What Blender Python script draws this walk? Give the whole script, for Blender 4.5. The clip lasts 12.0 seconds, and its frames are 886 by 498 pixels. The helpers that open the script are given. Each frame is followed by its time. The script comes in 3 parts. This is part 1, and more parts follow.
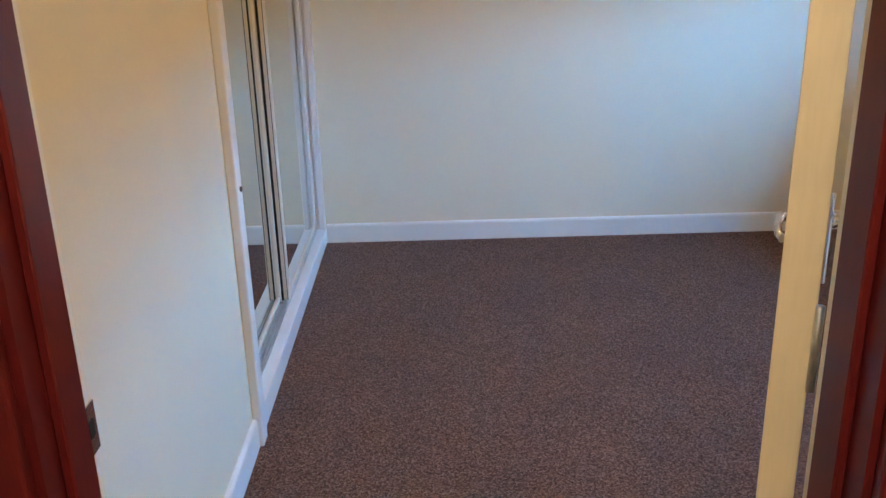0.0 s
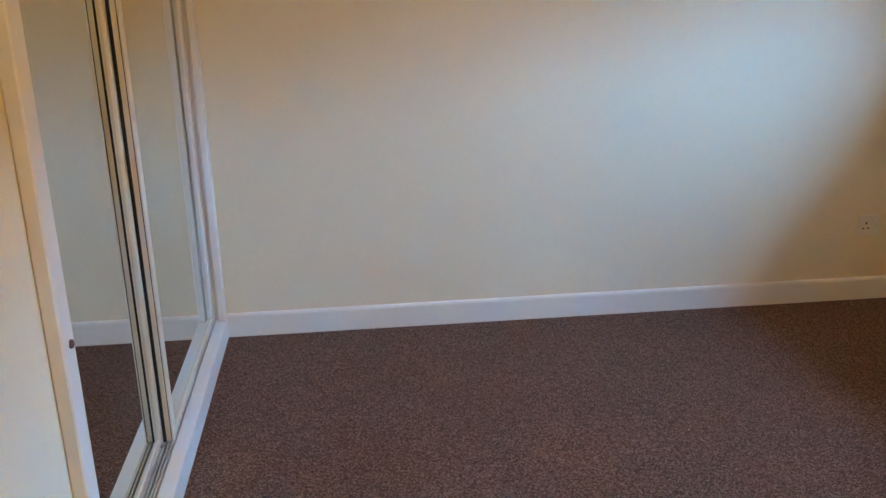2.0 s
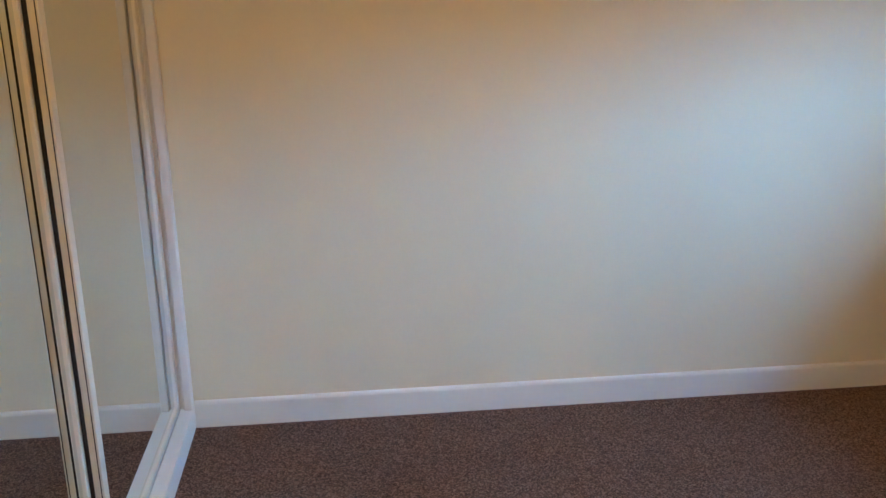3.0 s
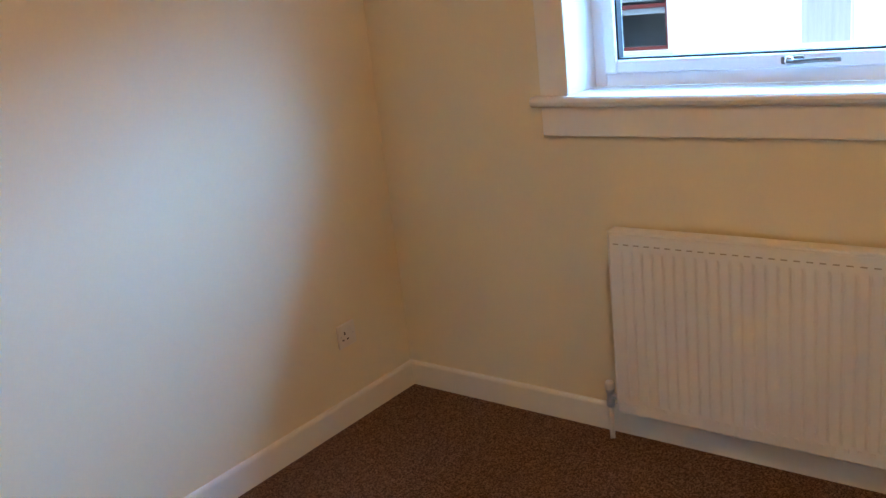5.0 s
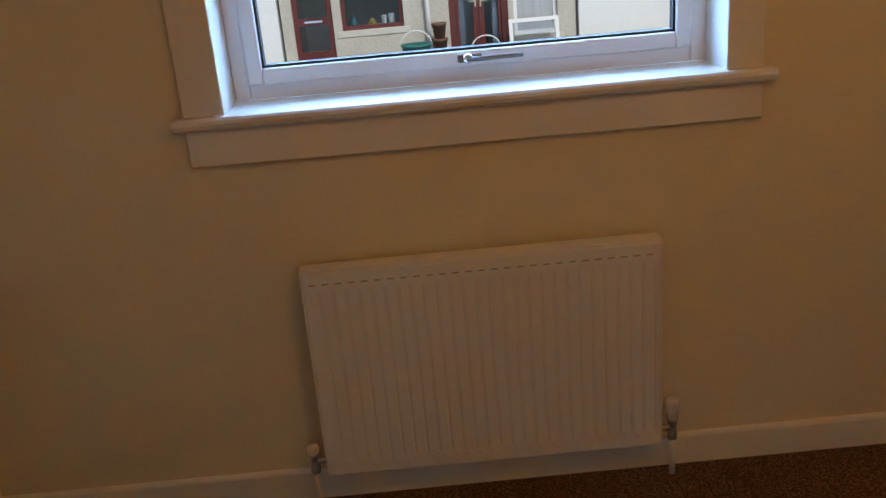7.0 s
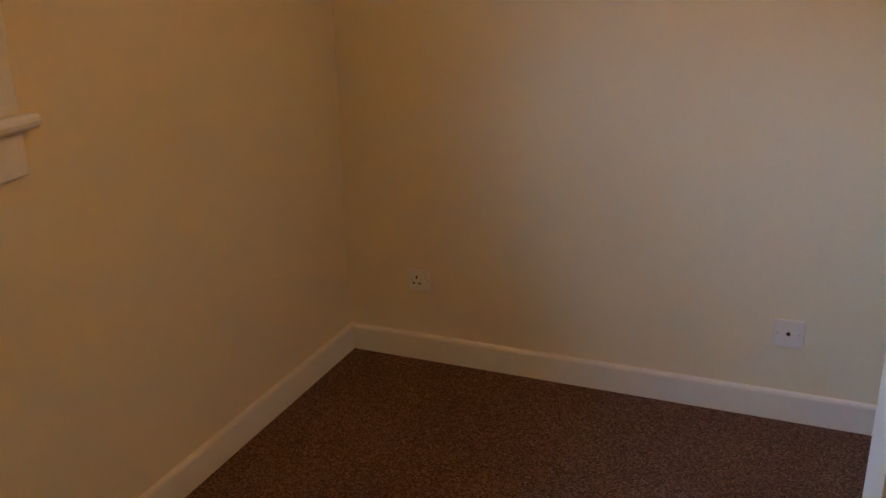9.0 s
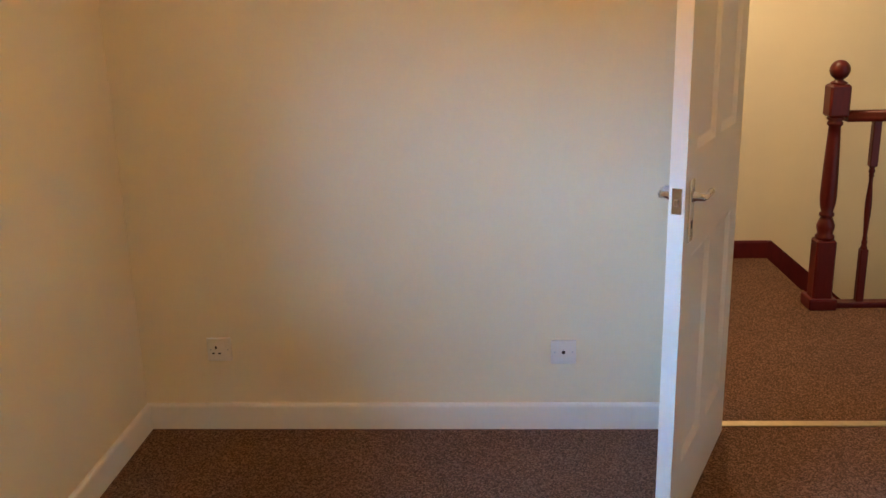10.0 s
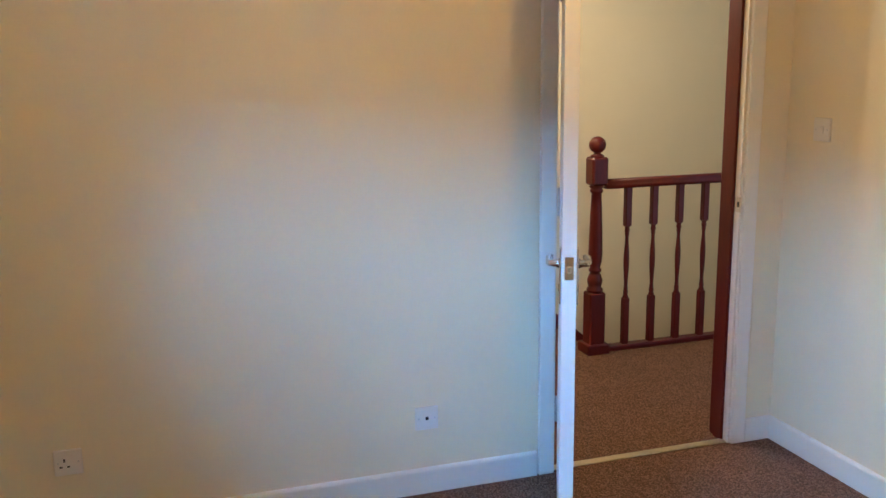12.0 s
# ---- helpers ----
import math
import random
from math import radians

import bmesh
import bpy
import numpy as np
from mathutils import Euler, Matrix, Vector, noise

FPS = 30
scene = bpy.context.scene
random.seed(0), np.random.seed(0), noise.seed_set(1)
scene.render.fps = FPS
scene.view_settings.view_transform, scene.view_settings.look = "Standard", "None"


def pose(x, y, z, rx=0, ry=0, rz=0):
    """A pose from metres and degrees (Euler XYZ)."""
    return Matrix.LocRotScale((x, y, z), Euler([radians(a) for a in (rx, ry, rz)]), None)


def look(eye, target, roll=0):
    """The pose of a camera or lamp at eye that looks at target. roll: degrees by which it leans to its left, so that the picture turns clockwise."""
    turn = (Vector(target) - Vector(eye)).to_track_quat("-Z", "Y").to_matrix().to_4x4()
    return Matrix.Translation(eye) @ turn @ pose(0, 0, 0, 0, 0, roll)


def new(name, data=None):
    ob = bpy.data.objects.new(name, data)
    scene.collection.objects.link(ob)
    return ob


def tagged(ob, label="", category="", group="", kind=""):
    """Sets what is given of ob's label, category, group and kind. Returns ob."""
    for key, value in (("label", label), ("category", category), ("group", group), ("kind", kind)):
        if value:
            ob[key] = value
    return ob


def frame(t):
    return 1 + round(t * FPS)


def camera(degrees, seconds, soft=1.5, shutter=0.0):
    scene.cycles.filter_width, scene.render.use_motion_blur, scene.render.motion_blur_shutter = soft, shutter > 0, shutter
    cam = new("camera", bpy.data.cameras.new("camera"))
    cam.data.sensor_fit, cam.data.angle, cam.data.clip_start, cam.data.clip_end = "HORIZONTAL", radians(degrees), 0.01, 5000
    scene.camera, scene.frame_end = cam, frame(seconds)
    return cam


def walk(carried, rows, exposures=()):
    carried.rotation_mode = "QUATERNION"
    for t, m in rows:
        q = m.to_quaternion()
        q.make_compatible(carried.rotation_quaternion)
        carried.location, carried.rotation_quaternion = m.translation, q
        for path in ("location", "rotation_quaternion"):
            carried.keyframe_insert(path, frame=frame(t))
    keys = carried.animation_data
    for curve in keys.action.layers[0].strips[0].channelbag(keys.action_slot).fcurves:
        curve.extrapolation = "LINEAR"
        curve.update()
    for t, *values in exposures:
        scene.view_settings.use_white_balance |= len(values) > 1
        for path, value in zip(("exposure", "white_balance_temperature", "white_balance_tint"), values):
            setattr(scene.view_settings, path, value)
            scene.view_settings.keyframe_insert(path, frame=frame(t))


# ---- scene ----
cam = camera(52.6, 12.0)
PATH = [
    (0, (0.562, -0.853, 1.47), (0.568, 1.029, 0.794), -1.5),
    (0.5, (0.618, -0.631, 1.48), (0.554, 1.272, 0.868), -1.0),
    (1, (0.59, -0.406, 1.453), (0.492, 1.491, 0.829), -0.5),
    (1.5, (0.499, -0.093, 1.444), (0.593, 1.804, 0.818), -2.0),
    (2, (0.507, 0.075, 1.436), (0.703, 1.96, 0.798), -1.1),
    (2.5, (0.537, 0.356, 1.436), (0.69, 2.273, 0.887), -1.0),
    (3, (0.534, 0.562, 1.458), (0.746, 2.464, 0.876), -0.6),
    (3.5, (0.461, 0.7, 1.467), (1.143, 2.496, 0.91), -3.2),
    (3.7, (0.502, 0.741, 1.466), (1.24, 2.514, 0.907), -3.4),
    (5.3, (0.568, 1.357, 1.472), (2.189, 2.367, 0.88), -5.3),
    (5.5, (0.571, 1.436, 1.476), (2.246, 2.34, 0.862), -4.0),
    (6, (0.638, 1.614, 1.442), (2.337, 2.436, 0.779), -4.4),
    (6.5, (0.711, 1.844, 1.439), (2.486, 2.473, 0.765), -4.2),
    (7, (0.773, 2.142, 1.502), (2.648, 2.113, 0.809), -5.0),
    (7.5, (0.85, 2.298, 1.487), (2.641, 1.739, 0.794), -2.7),
    (7.7, (0.918, 2.298, 1.447), (2.673, 1.609, 0.777), -4.1),
    (9.3, (1.537, 2.731, 1.424), (2.057, 0.901, 0.804), -1.0),
    (9.5, (1.565, 2.81, 1.431), (2.004, 0.945, 0.855), -1.6),
    (10, (1.708, 2.86, 1.452), (1.812, 0.936, 0.917), -1.4),
    (10.5, (1.949, 2.821, 1.466), (1.76, 0.891, 0.979), -4.7),
    (11, (2.081, 2.883, 1.472), (1.653, 1.006, 0.93), -2.7),
    (11.5, (2.247, 2.888, 1.505), (1.754, 1.002, 1.057), -1.5),
    (12, (2.315, 2.891, 1.515), (1.719, 1.023, 1.117), -0.8),
]
walk(cam, [(t, look(eye, target, roll)) for t, eye, target, roll in PATH],
     [(0, 1.36, 5200, -4), (0.4, 1.25, 5500, -5), (1.2, 1.22, 5900, -3), (3.7, 1.30, 6100, -1), (5.5, 1.07, 6700, 7), (6.1, 0.70, 7400, 8), (6.6, 0.38, 8000, 10), (7.0, 0.08, 8500, 14), (7.7, -0.26, 9300, 20),
      (9.3, 0.68, 7900, 11), (9.7, 0.98, 7500, 9), (10.2, 1.44, 6000, 0), (10.8, 1.42, 5450, -3), (12, 1.44, 5250, -4)])

# ---- world, sun ----
world = bpy.data.worlds.new("sky")
scene.world = world
world.use_nodes = True
wn = world.node_tree
sky = wn.nodes.new("ShaderNodeTexSky")
sky.sky_type = 'NISHITA'
sky.sun_disc = False
sky.sun_elevation = radians(42)
sky.sun_rotation = radians(-115)
sky.air_density, sky.dust_density = 1.0, 1.5
wn.nodes["Background"].inputs["Strength"].default_value = 0.08
wn.links.new(sky.outputs["Color"], wn.nodes["Background"].inputs["Color"])
sun_data = bpy.data.lights.new("sun", 'SUN')
sun_data.energy, sun_data.angle, sun_data.color = 2.5, radians(8), (0.62, 0.80, 1.0)
sun = new("sun", sun_data)
sun.matrix_world = look((-20, -9, 21), (0, 0, 0))


def lamp(name, kind, energy, colour, m):
    data = bpy.data.lights.new(name, kind)
    data.energy, data.color = energy, colour
    ob = new(name, data)
    ob.matrix_world = m
    return data


# area lamp added outside, standing in for the sky strip above the roofs opposite
d = lamp("sky_light", 'AREA', 15000.0, (0.225, 0.505, 1.0), look((10.2, 2.0, 5.25), (5.5, 2.0, -0.35)))
d.shape, d.size, d.size_y = 'RECTANGLE', 46.0, 7.3
# warm bulbs of the two ceiling lights
d = lamp("bedroom_bulb", 'POINT', 9.8, (1.0, 0.51, 0.12), pose(1.42, 1.45, 2.16))
d.shadow_soft_size = 0.045
d = lamp("landing_bulb", 'POINT', 18.0, (1.0, 0.68, 0.41), pose(0.75, -1.1, 2.16))
d.shadow_soft_size = 0.045

# ---- materials ----
def material(name, dark, light, rough=0.6, metal=0.0, scale=12.0, fine=220.0, bump=0.15, dist=0.002, coat=0.0, spec=0.5, stretch=(1, 1, 1), warp=0.0):
    """Two scales of noise between two colours, with fine relief."""
    m = bpy.data.materials.new(name)
    m.use_nodes = True
    nt = m.node_tree
    b = nt.nodes["Principled BSDF"]
    tc = nt.nodes.new("ShaderNodeTexCoord")
    mp = nt.nodes.new("ShaderNodeMapping")
    mp.inputs["Scale"].default_value = stretch
    nt.links.new(tc.outputs["Object"], mp.inputs["Vector"])
    big = nt.nodes.new("ShaderNodeTexNoise")
    big.inputs["Scale"].default_value, big.inputs["Detail"].default_value = scale, 5
    big.inputs["Distortion"].default_value = warp
    small = nt.nodes.new("ShaderNodeTexNoise")
    small.inputs["Scale"].default_value, small.inputs["Detail"].default_value = fine, 2
    for n in (big, small):
        nt.links.new(mp.outputs["Vector"], n.inputs["Vector"])
    mix = nt.nodes.new("ShaderNodeMath")
    mix.operation = 'MULTIPLY_ADD'
    mix.inputs[1].default_value, mix.inputs[2].default_value = 0.35, 0.0
    nt.links.new(small.outputs["Fac"], mix.inputs[0])
    add = nt.nodes.new("ShaderNodeMath")
    add.operation = 'MULTIPLY_ADD'
    add.inputs[1].default_value = 0.65
    nt.links.new(big.outputs["Fac"], add.inputs[0])
    nt.links.new(mix.outputs[0], add.inputs[2])
    ramp = nt.nodes.new("ShaderNodeValToRGB")
    ramp.color_ramp.elements[0].position, ramp.color_ramp.elements[1].position = 0.3, 0.7
    ramp.color_ramp.elements[0].color, ramp.color_ramp.elements[1].color = (*dark, 1), (*light, 1)
    nt.links.new(add.outputs[0], ramp.inputs["Fac"])
    nt.links.new(ramp.outputs["Color"], b.inputs["Base Color"])
    rr = nt.nodes.new("ShaderNodeMapRange")
    rr.inputs["To Min"].default_value, rr.inputs["To Max"].default_value = max(rough - 0.06, 0.02), rough + 0.06
    nt.links.new(big.outputs["Fac"], rr.inputs["Value"])
    nt.links.new(rr.outputs[0], b.inputs["Roughness"])
    b.inputs["Metallic"].default_value = metal
    b.inputs["Coat Weight"].default_value = coat
    b.inputs["Specular IOR Level"].default_value = spec
    if bump:
        bp = nt.nodes.new("ShaderNodeBump")
        bp.inputs["Strength"].default_value, bp.inputs["Distance"].default_value = bump, dist
        nt.links.new(small.outputs["Fac"], bp.inputs["Height"])
        nt.links.new(bp.outputs["Normal"], b.inputs["Normal"])
    return m


def carpet_material():
    m = bpy.data.materials.new("brown_twist_carpet")
    m.use_nodes = True
    nt = m.node_tree
    b = nt.nodes["Principled BSDF"]
    tc = nt.nodes.new("ShaderNodeTexCoord")
    tuft = nt.nodes.new("ShaderNodeTexVoronoi")
    tuft.inputs["Scale"].default_value = 230
    fleck = nt.nodes.new("ShaderNodeTexNoise")
    fleck.inputs["Scale"].default_value, fleck.inputs["Detail"].default_value = 130, 4
    fleck.inputs["Roughness"].default_value = 0.75
    patch = nt.nodes.new("ShaderNodeTexNoise")
    patch.inputs["Scale"].default_value, patch.inputs["Detail"].default_value = 3.2, 4
    for n in (tuft, fleck, patch):
        nt.links.new(tc.outputs["Object"], n.inputs["Vector"])
    sep = nt.nodes.new("ShaderNodeSeparateColor")
    nt.links.new(tuft.outputs["Color"], sep.inputs["Color"])
    a = nt.nodes.new("ShaderNodeMath")
    a.operation = 'MULTIPLY_ADD'
    a.inputs[1].default_value = 0.5
    nt.links.new(sep.outputs[0], a.inputs[0])
    c = nt.nodes.new("ShaderNodeMath")
    c.operation = 'MULTIPLY'
    c.inputs[1].default_value = 0.5
    nt.links.new(fleck.outputs["Fac"], c.inputs[0])
    nt.links.new(c.outputs[0], a.inputs[2])
    ramp = nt.nodes.new("ShaderNodeValToRGB")
    e = ramp.color_ramp.elements
    e[0].position, e[0].color = 0.20, (0.036, 0.018, 0.012, 1)
    e[1].position, e[1].color = 0.85, (0.39, 0.225, 0.148, 1)
    e.new(0.5).color = (0.140, 0.066, 0.044, 1)
    nt.links.new(a.outputs[0], ramp.inputs["Fac"])
    mul = nt.nodes.new("ShaderNodeMix")
    mul.data_type, mul.blend_type = 'RGBA', 'MULTIPLY'
    mul.inputs["Factor"].default_value = 0.35
    nt.links.new(ramp.outputs["Color"], mul.inputs["A"])
    nt.links.new(patch.outputs["Fac"], mul.inputs["B"])
    nt.links.new(mul.outputs["Result"], b.inputs["Base Color"])
    b.inputs["Roughness"].default_value = 1.0
    b.inputs["Specular IOR Level"].default_value = 0.1
    b.inputs["Sheen Weight"].default_value = 0.12
    b.inputs["Sheen Roughness"].default_value = 0.6
    b.inputs["Sheen Tint"].default_value = (0.8, 0.6, 0.45, 1)
    bp = nt.nodes.new("ShaderNodeBump")
    bp.inputs["Strength"].default_value, bp.inputs["Distance"].default_value = 0.9, 0.006
    nt.links.new(a.outputs[0], bp.inputs["Height"])
    nt.links.new(bp.outputs["Normal"], b.inputs["Normal"])
    return m


def plain(name, colour, rough, metal=0.0, transmission=0.0, ior=1.45):
    m = bpy.data.materials.new(name)
    m.use_nodes = True
    b = m.node_tree.nodes["Principled BSDF"]
    b.inputs["Base Color"].default_value = (*colour, 1)
    b.inputs["Roughness"].default_value, b.inputs["Metallic"].default_value = rough, metal
    b.inputs["Transmission Weight"].default_value, b.inputs["IOR"].default_value = transmission, ior
    return m


CREAM = material("magnolia_wall_paint", (0.755, 0.66, 0.465), (0.80, 0.705, 0.505), 0.62, scale=2.2, fine=160, bump=0.12, dist=0.0012, spec=0.3)
CEIL = material("white_ceiling_paint", (0.76, 0.74, 0.68), (0.81, 0.79, 0.73), 0.8, scale=3, fine=120, bump=0.15, spec=0.2)
GLOSS = material("white_gloss_paint", (0.765, 0.725, 0.645), (0.80, 0.76, 0.68), 0.34, scale=2.5, fine=70, bump=0.03, dist=0.001)
# copy of GLOSS made less cream, its colour carrying the blue daylight at the window
SILLW = material("daylit_white_gloss", (0.77, 0.775, 0.765), (0.81, 0.815, 0.805), 0.36, scale=2.5, fine=70, bump=0.03, dist=0.001)
DOORW = material("white_door_paint", (0.775, 0.755, 0.71), (0.805, 0.785, 0.74), 0.38, scale=3, fine=150, bump=0.07, dist=0.001, stretch=(1, 1, 0.25))
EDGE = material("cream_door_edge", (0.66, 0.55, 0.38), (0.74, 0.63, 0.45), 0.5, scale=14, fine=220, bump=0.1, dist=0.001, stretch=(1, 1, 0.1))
UPVC = material("white_plastic_frame", (0.79, 0.80, 0.80), (0.84, 0.85, 0.85), 0.3, scale=4, fine=90, bump=0.02)
RUBBER = plain("black_rubber_gasket", (0.012, 0.012, 0.013), 0.6)
GLASS = plain("window_glass", (1, 1, 1), 0.0, transmission=1.0, ior=1.01)
MIRROR = plain("mirror_silver", (0.72, 0.755, 0.74), 0.012, metal=1.0)
CHROME = material("polished_chrome", (0.72, 0.72, 0.73), (0.8, 0.8, 0.81), 0.14, metal=1.0, scale=30, bump=0.02)
BRASS = material("dull_brass_strip", (0.60, 0.50, 0.33), (0.74, 0.64, 0.45), 0.34, metal=1.0, scale=40, bump=0.08)
STEEL = material("satin_steel", (0.5, 0.5, 0.5), (0.62, 0.62, 0.62), 0.3, metal=1.0, scale=40, bump=0.05)
# chrome with a dark reflection put into its colour, for the window handle
DARKCHROME = material("dark_reflecting_chrome", (0.16, 0.15, 0.14), (0.30, 0.29, 0.27), 0.3, metal=1.0, scale=40, bump=0.04)
PEARL = material("pale_gold_door_profile", (0.70, 0.63, 0.49), (0.77, 0.70, 0.56), 0.34, metal=0.1, scale=8, fine=90, bump=0.03, stretch=(1, 1, 0.1))
TRACK = material("aluminium_track", (0.62, 0.60, 0.55), (0.74, 0.72, 0.67), 0.3, metal=0.6, scale=20, bump=0.05)
DARK = plain("dark_gap", (0.012, 0.011, 0.010), 0.7)
MAHOGANY = material("red_mahogany_varnish", (0.070, 0.006, 0.007), (0.112, 0.0095, 0.009), 0.36, scale=7, fine=40, bump=0.015, dist=0.001, coat=0.05, spec=0.3, stretch=(3, 3, 0.6), warp=0.3)
SOCKET = material("white_socket_plastic", (0.73, 0.69, 0.62), (0.78, 0.74, 0.67), 0.35, scale=10, bump=0.02)
RADW = material("white_radiator_enamel", (0.76, 0.74, 0.69), (0.81, 0.79, 0.745), 0.33, scale=7, fine=120, bump=0.03, dist=0.001)
CARPET = carpet_material()
HARL = material("beige_harling", (0.46, 0.42, 0.37), (0.60, 0.56, 0.50), 0.9, scale=1.5, fine=18, bump=0.5, dist=0.02)
WHITEWALL = material("white_render", (0.76, 0.77, 0.78), (0.83, 0.84, 0.85), 0.85, scale=0.8, fine=14, bump=0.3, dist=0.01)
SLATE = material("grey_roof_tiles", (0.10, 0.10, 0.11), (0.19, 0.18, 0.18), 0.8, scale=1.5, fine=9, bump=0.5, dist=0.03, stretch=(1, 1, 4))
MAROON = material("maroon_window_paint", (0.10, 0.018, 0.016), (0.15, 0.028, 0.024), 0.4, scale=4, bump=0.02)
PANE = plain("house_glass", (0.80, 0.86, 0.90), 0.02, transmission=1.0, ior=1.25)
NET = material("net_curtained_glass", (0.36, 0.37, 0.40), (0.50, 0.51, 0.54), 0.15, scale=2, fine=40, bump=0.02, stretch=(1, 6, 0.3))
GRASS = material("back_court_paving", (0.15, 0.145, 0.14), (0.23, 0.22, 0.21), 0.95, scale=0.7, fine=6, bump=0.4, dist=0.02)
TEAL = material("teal_bin_plastic", (0.02, 0.16, 0.15), (0.03, 0.22, 0.20), 0.5, scale=5, bump=0.05)
SLABS = material("pale_stone", (0.52, 0.49, 0.44), (0.64, 0.61, 0.56), 0.85, scale=3, fine=25, bump=0.3, dist=0.01)


# ---- mesh helpers ----
def box(bm, x0, y0, z0, x1, y1, z1, bevel=0.0, seg=1):
    r = bmesh.ops.create_cube(bm, size=1.0)
    vs = r["verts"]
    bmesh.ops.scale(bm, vec=(abs(x1 - x0), abs(y1 - y0), abs(z1 - z0)), verts=vs)
    bmesh.ops.translate(bm, vec=((x0 + x1) / 2, (y0 + y1) / 2, (z0 + z1) / 2), verts=vs)
    if bevel:
        es = list({e for v in vs for e in v.link_edges})
        bmesh.ops.bevel(bm, geom=es, offset=bevel, segments=seg, affect='EDGES', profile=0.5)
    return bm


def boxes(*rows, bevel=0.0, seg=1):
    bm = bmesh.new()
    for r in rows:
        box(bm, *r, bevel=bevel, seg=seg)
    return bm


def lathe(profile, segs=20, bm=None):
    """Turn a profile of (radius, height) round the z axis."""
    bm = bm or bmesh.new()
    rings = []
    for r, z in profile:
        rings.append([bm.verts.new((r * math.cos(2 * math.pi * k / segs), r * math.sin(2 * math.pi * k / segs), z)) for k in range(segs)])
    for a, b in zip(rings, rings[1:]):
        for k in range(segs):
            f = bm.faces.new((a[k], a[(k + 1) % segs], b[(k + 1) % segs], b[k]))
            f.smooth = True
    bm.faces.new(list(reversed(rings[0])))
    bm.faces.new(rings[-1])
    return bm


def sweep(section, path, bm=None):
    """A closed section of (side, up) carried along 3D points, with flat ends."""
    bm = bm or bmesh.new()
    pts = [Vector(p) for p in path]
    rings = []
    for i, p in enumerate(pts):
        d = (pts[min(i + 1, len(pts) - 1)] - pts[max(i - 1, 0)]).normalized()
        side = d.cross(Vector((0, 0, 1)))
        side = side.normalized() if side.length > 1e-4 else Vector((1, 0, 0))
        up = side.cross(d).normalized()
        rings.append([bm.verts.new(p + side * a + up * b) for a, b in section])
    n = len(section)
    for a, b in zip(rings, rings[1:]):
        for k in range(n):
            bm.faces.new((a[k], a[(k + 1) % n], b[(k + 1) % n], b[k])).smooth = n > 6
    bm.faces.new(list(reversed(rings[0])))
    bm.faces.new(rings[-1])
    return bm


def circle(r, n=10):
    return [(r * math.cos(2 * math.pi * k / n), r * math.sin(2 * math.pi * k / n)) for k in range(n)]


def moved(bm, m):
    bmesh.ops.transform(bm, matrix=m, verts=bm.verts[:])
    return bm


def as_mesh(name, bm, mat):
    bmesh.ops.recalc_face_normals(bm, faces=bm.faces[:])
    me = bpy.data.meshes.new(name)
    bm.to_mesh(me)
    bm.free()
    me.materials.append(mat)
    return me


def part(name, bm, mat, parent, label=""):
    ob = new(name, as_mesh(name, bm, mat))
    ob.parent = parent
    return tagged(ob, label)


def share(name, mesh, parent, m):
    ob = new(name, mesh)
    ob.parent = parent
    ob.matrix_basis = m
    return ob


def thing(name, label, category, m=None, group="", kind=""):
    ob = new(name)
    if m is not None:
        ob.matrix_basis = m
    return tagged(ob, label, category, group, kind)


def setting(name, bm, mat, label, category):
    return tagged(new(name, as_mesh(name, bm, mat)), label, category, "", "structure")


# ---- plan, in metres ----
XW, XE, YS, YN = -0.015, 2.93, -0.015, 3.39       # inner wall faces
CEILING = 2.4
JX0, JX1, HEAD = 0.187, 0.956, 2.01               # doorway between linings
YH = -0.135                                       # landing face of the door wall
WY0, WY1, WZ0, WZ1 = 1.375, 2.615, 1.085, 1.74    # window opening
PY0 = 1.575                                       # wardrobe opening from here to the north wall
LY = -2.12                                        # far wall of the landing
BY = -1.27                                        # line of the balustrade
LX0, LX1 = -1.35, 2.2                             # ends of the landing

# floors
setting("floor", boxes((-0.75, YH - 0.0, -0.2, XE + 0.3, YN + 0.15, 0.0)), CARPET, "brown flecked twist-pile carpet covering the bedroom floor", "carpet")
fl = bmesh.new()
box(fl, LX0, BY - 0.03, -0.22, LX1, YH, 0.0)
box(fl, 0.14, LY - 0.1, -0.22, LX1, BY - 0.03, 0.0)
setting("floor_landing", fl, CARPET, "brown flecked carpet on the stair landing", "carpet")

# walls
setting("wall_west", boxes((XW - 0.1, YH, 0, XW, PY0 - 0.045, CEILING)), CREAM, "magnolia painted plaster wall beside the doorway", "wall")
setting("wall_wardrobe", boxes((-0.75, PY0 - 0.14, 0, XW - 0.1, PY0 - 0.045, CEILING), (-0.8, PY0 - 0.14, 0, -0.75, YN, CEILING), (XW - 0.1, PY0 - 0.045, 2.09, XW, YN, CEILING)),
        CREAM, "magnolia painted recess behind the mirrored wardrobe doors", "wall")
setting("wall_north", boxes((-0.8, YN, 0, XE + 0.28, YN + 0.12, CEILING)), CREAM, "long plain magnolia painted wall", "wall")
we = bmesh.new()
for r in ((XE, YH - 0.1, 0, XE + 0.28, WY0, CEILING), (XE, WY1, 0, XE + 0.28, YN, CEILING), (XE, WY0, 0, XE + 0.28, WY1, WZ0), (XE, WY0, WZ1, XE + 0.28, WY1, CEILING)):
    box(we, *r)
setting("wall_east", we, CREAM, "magnolia painted outer wall with the window above the radiator", "wall")
ws = bmesh.new()
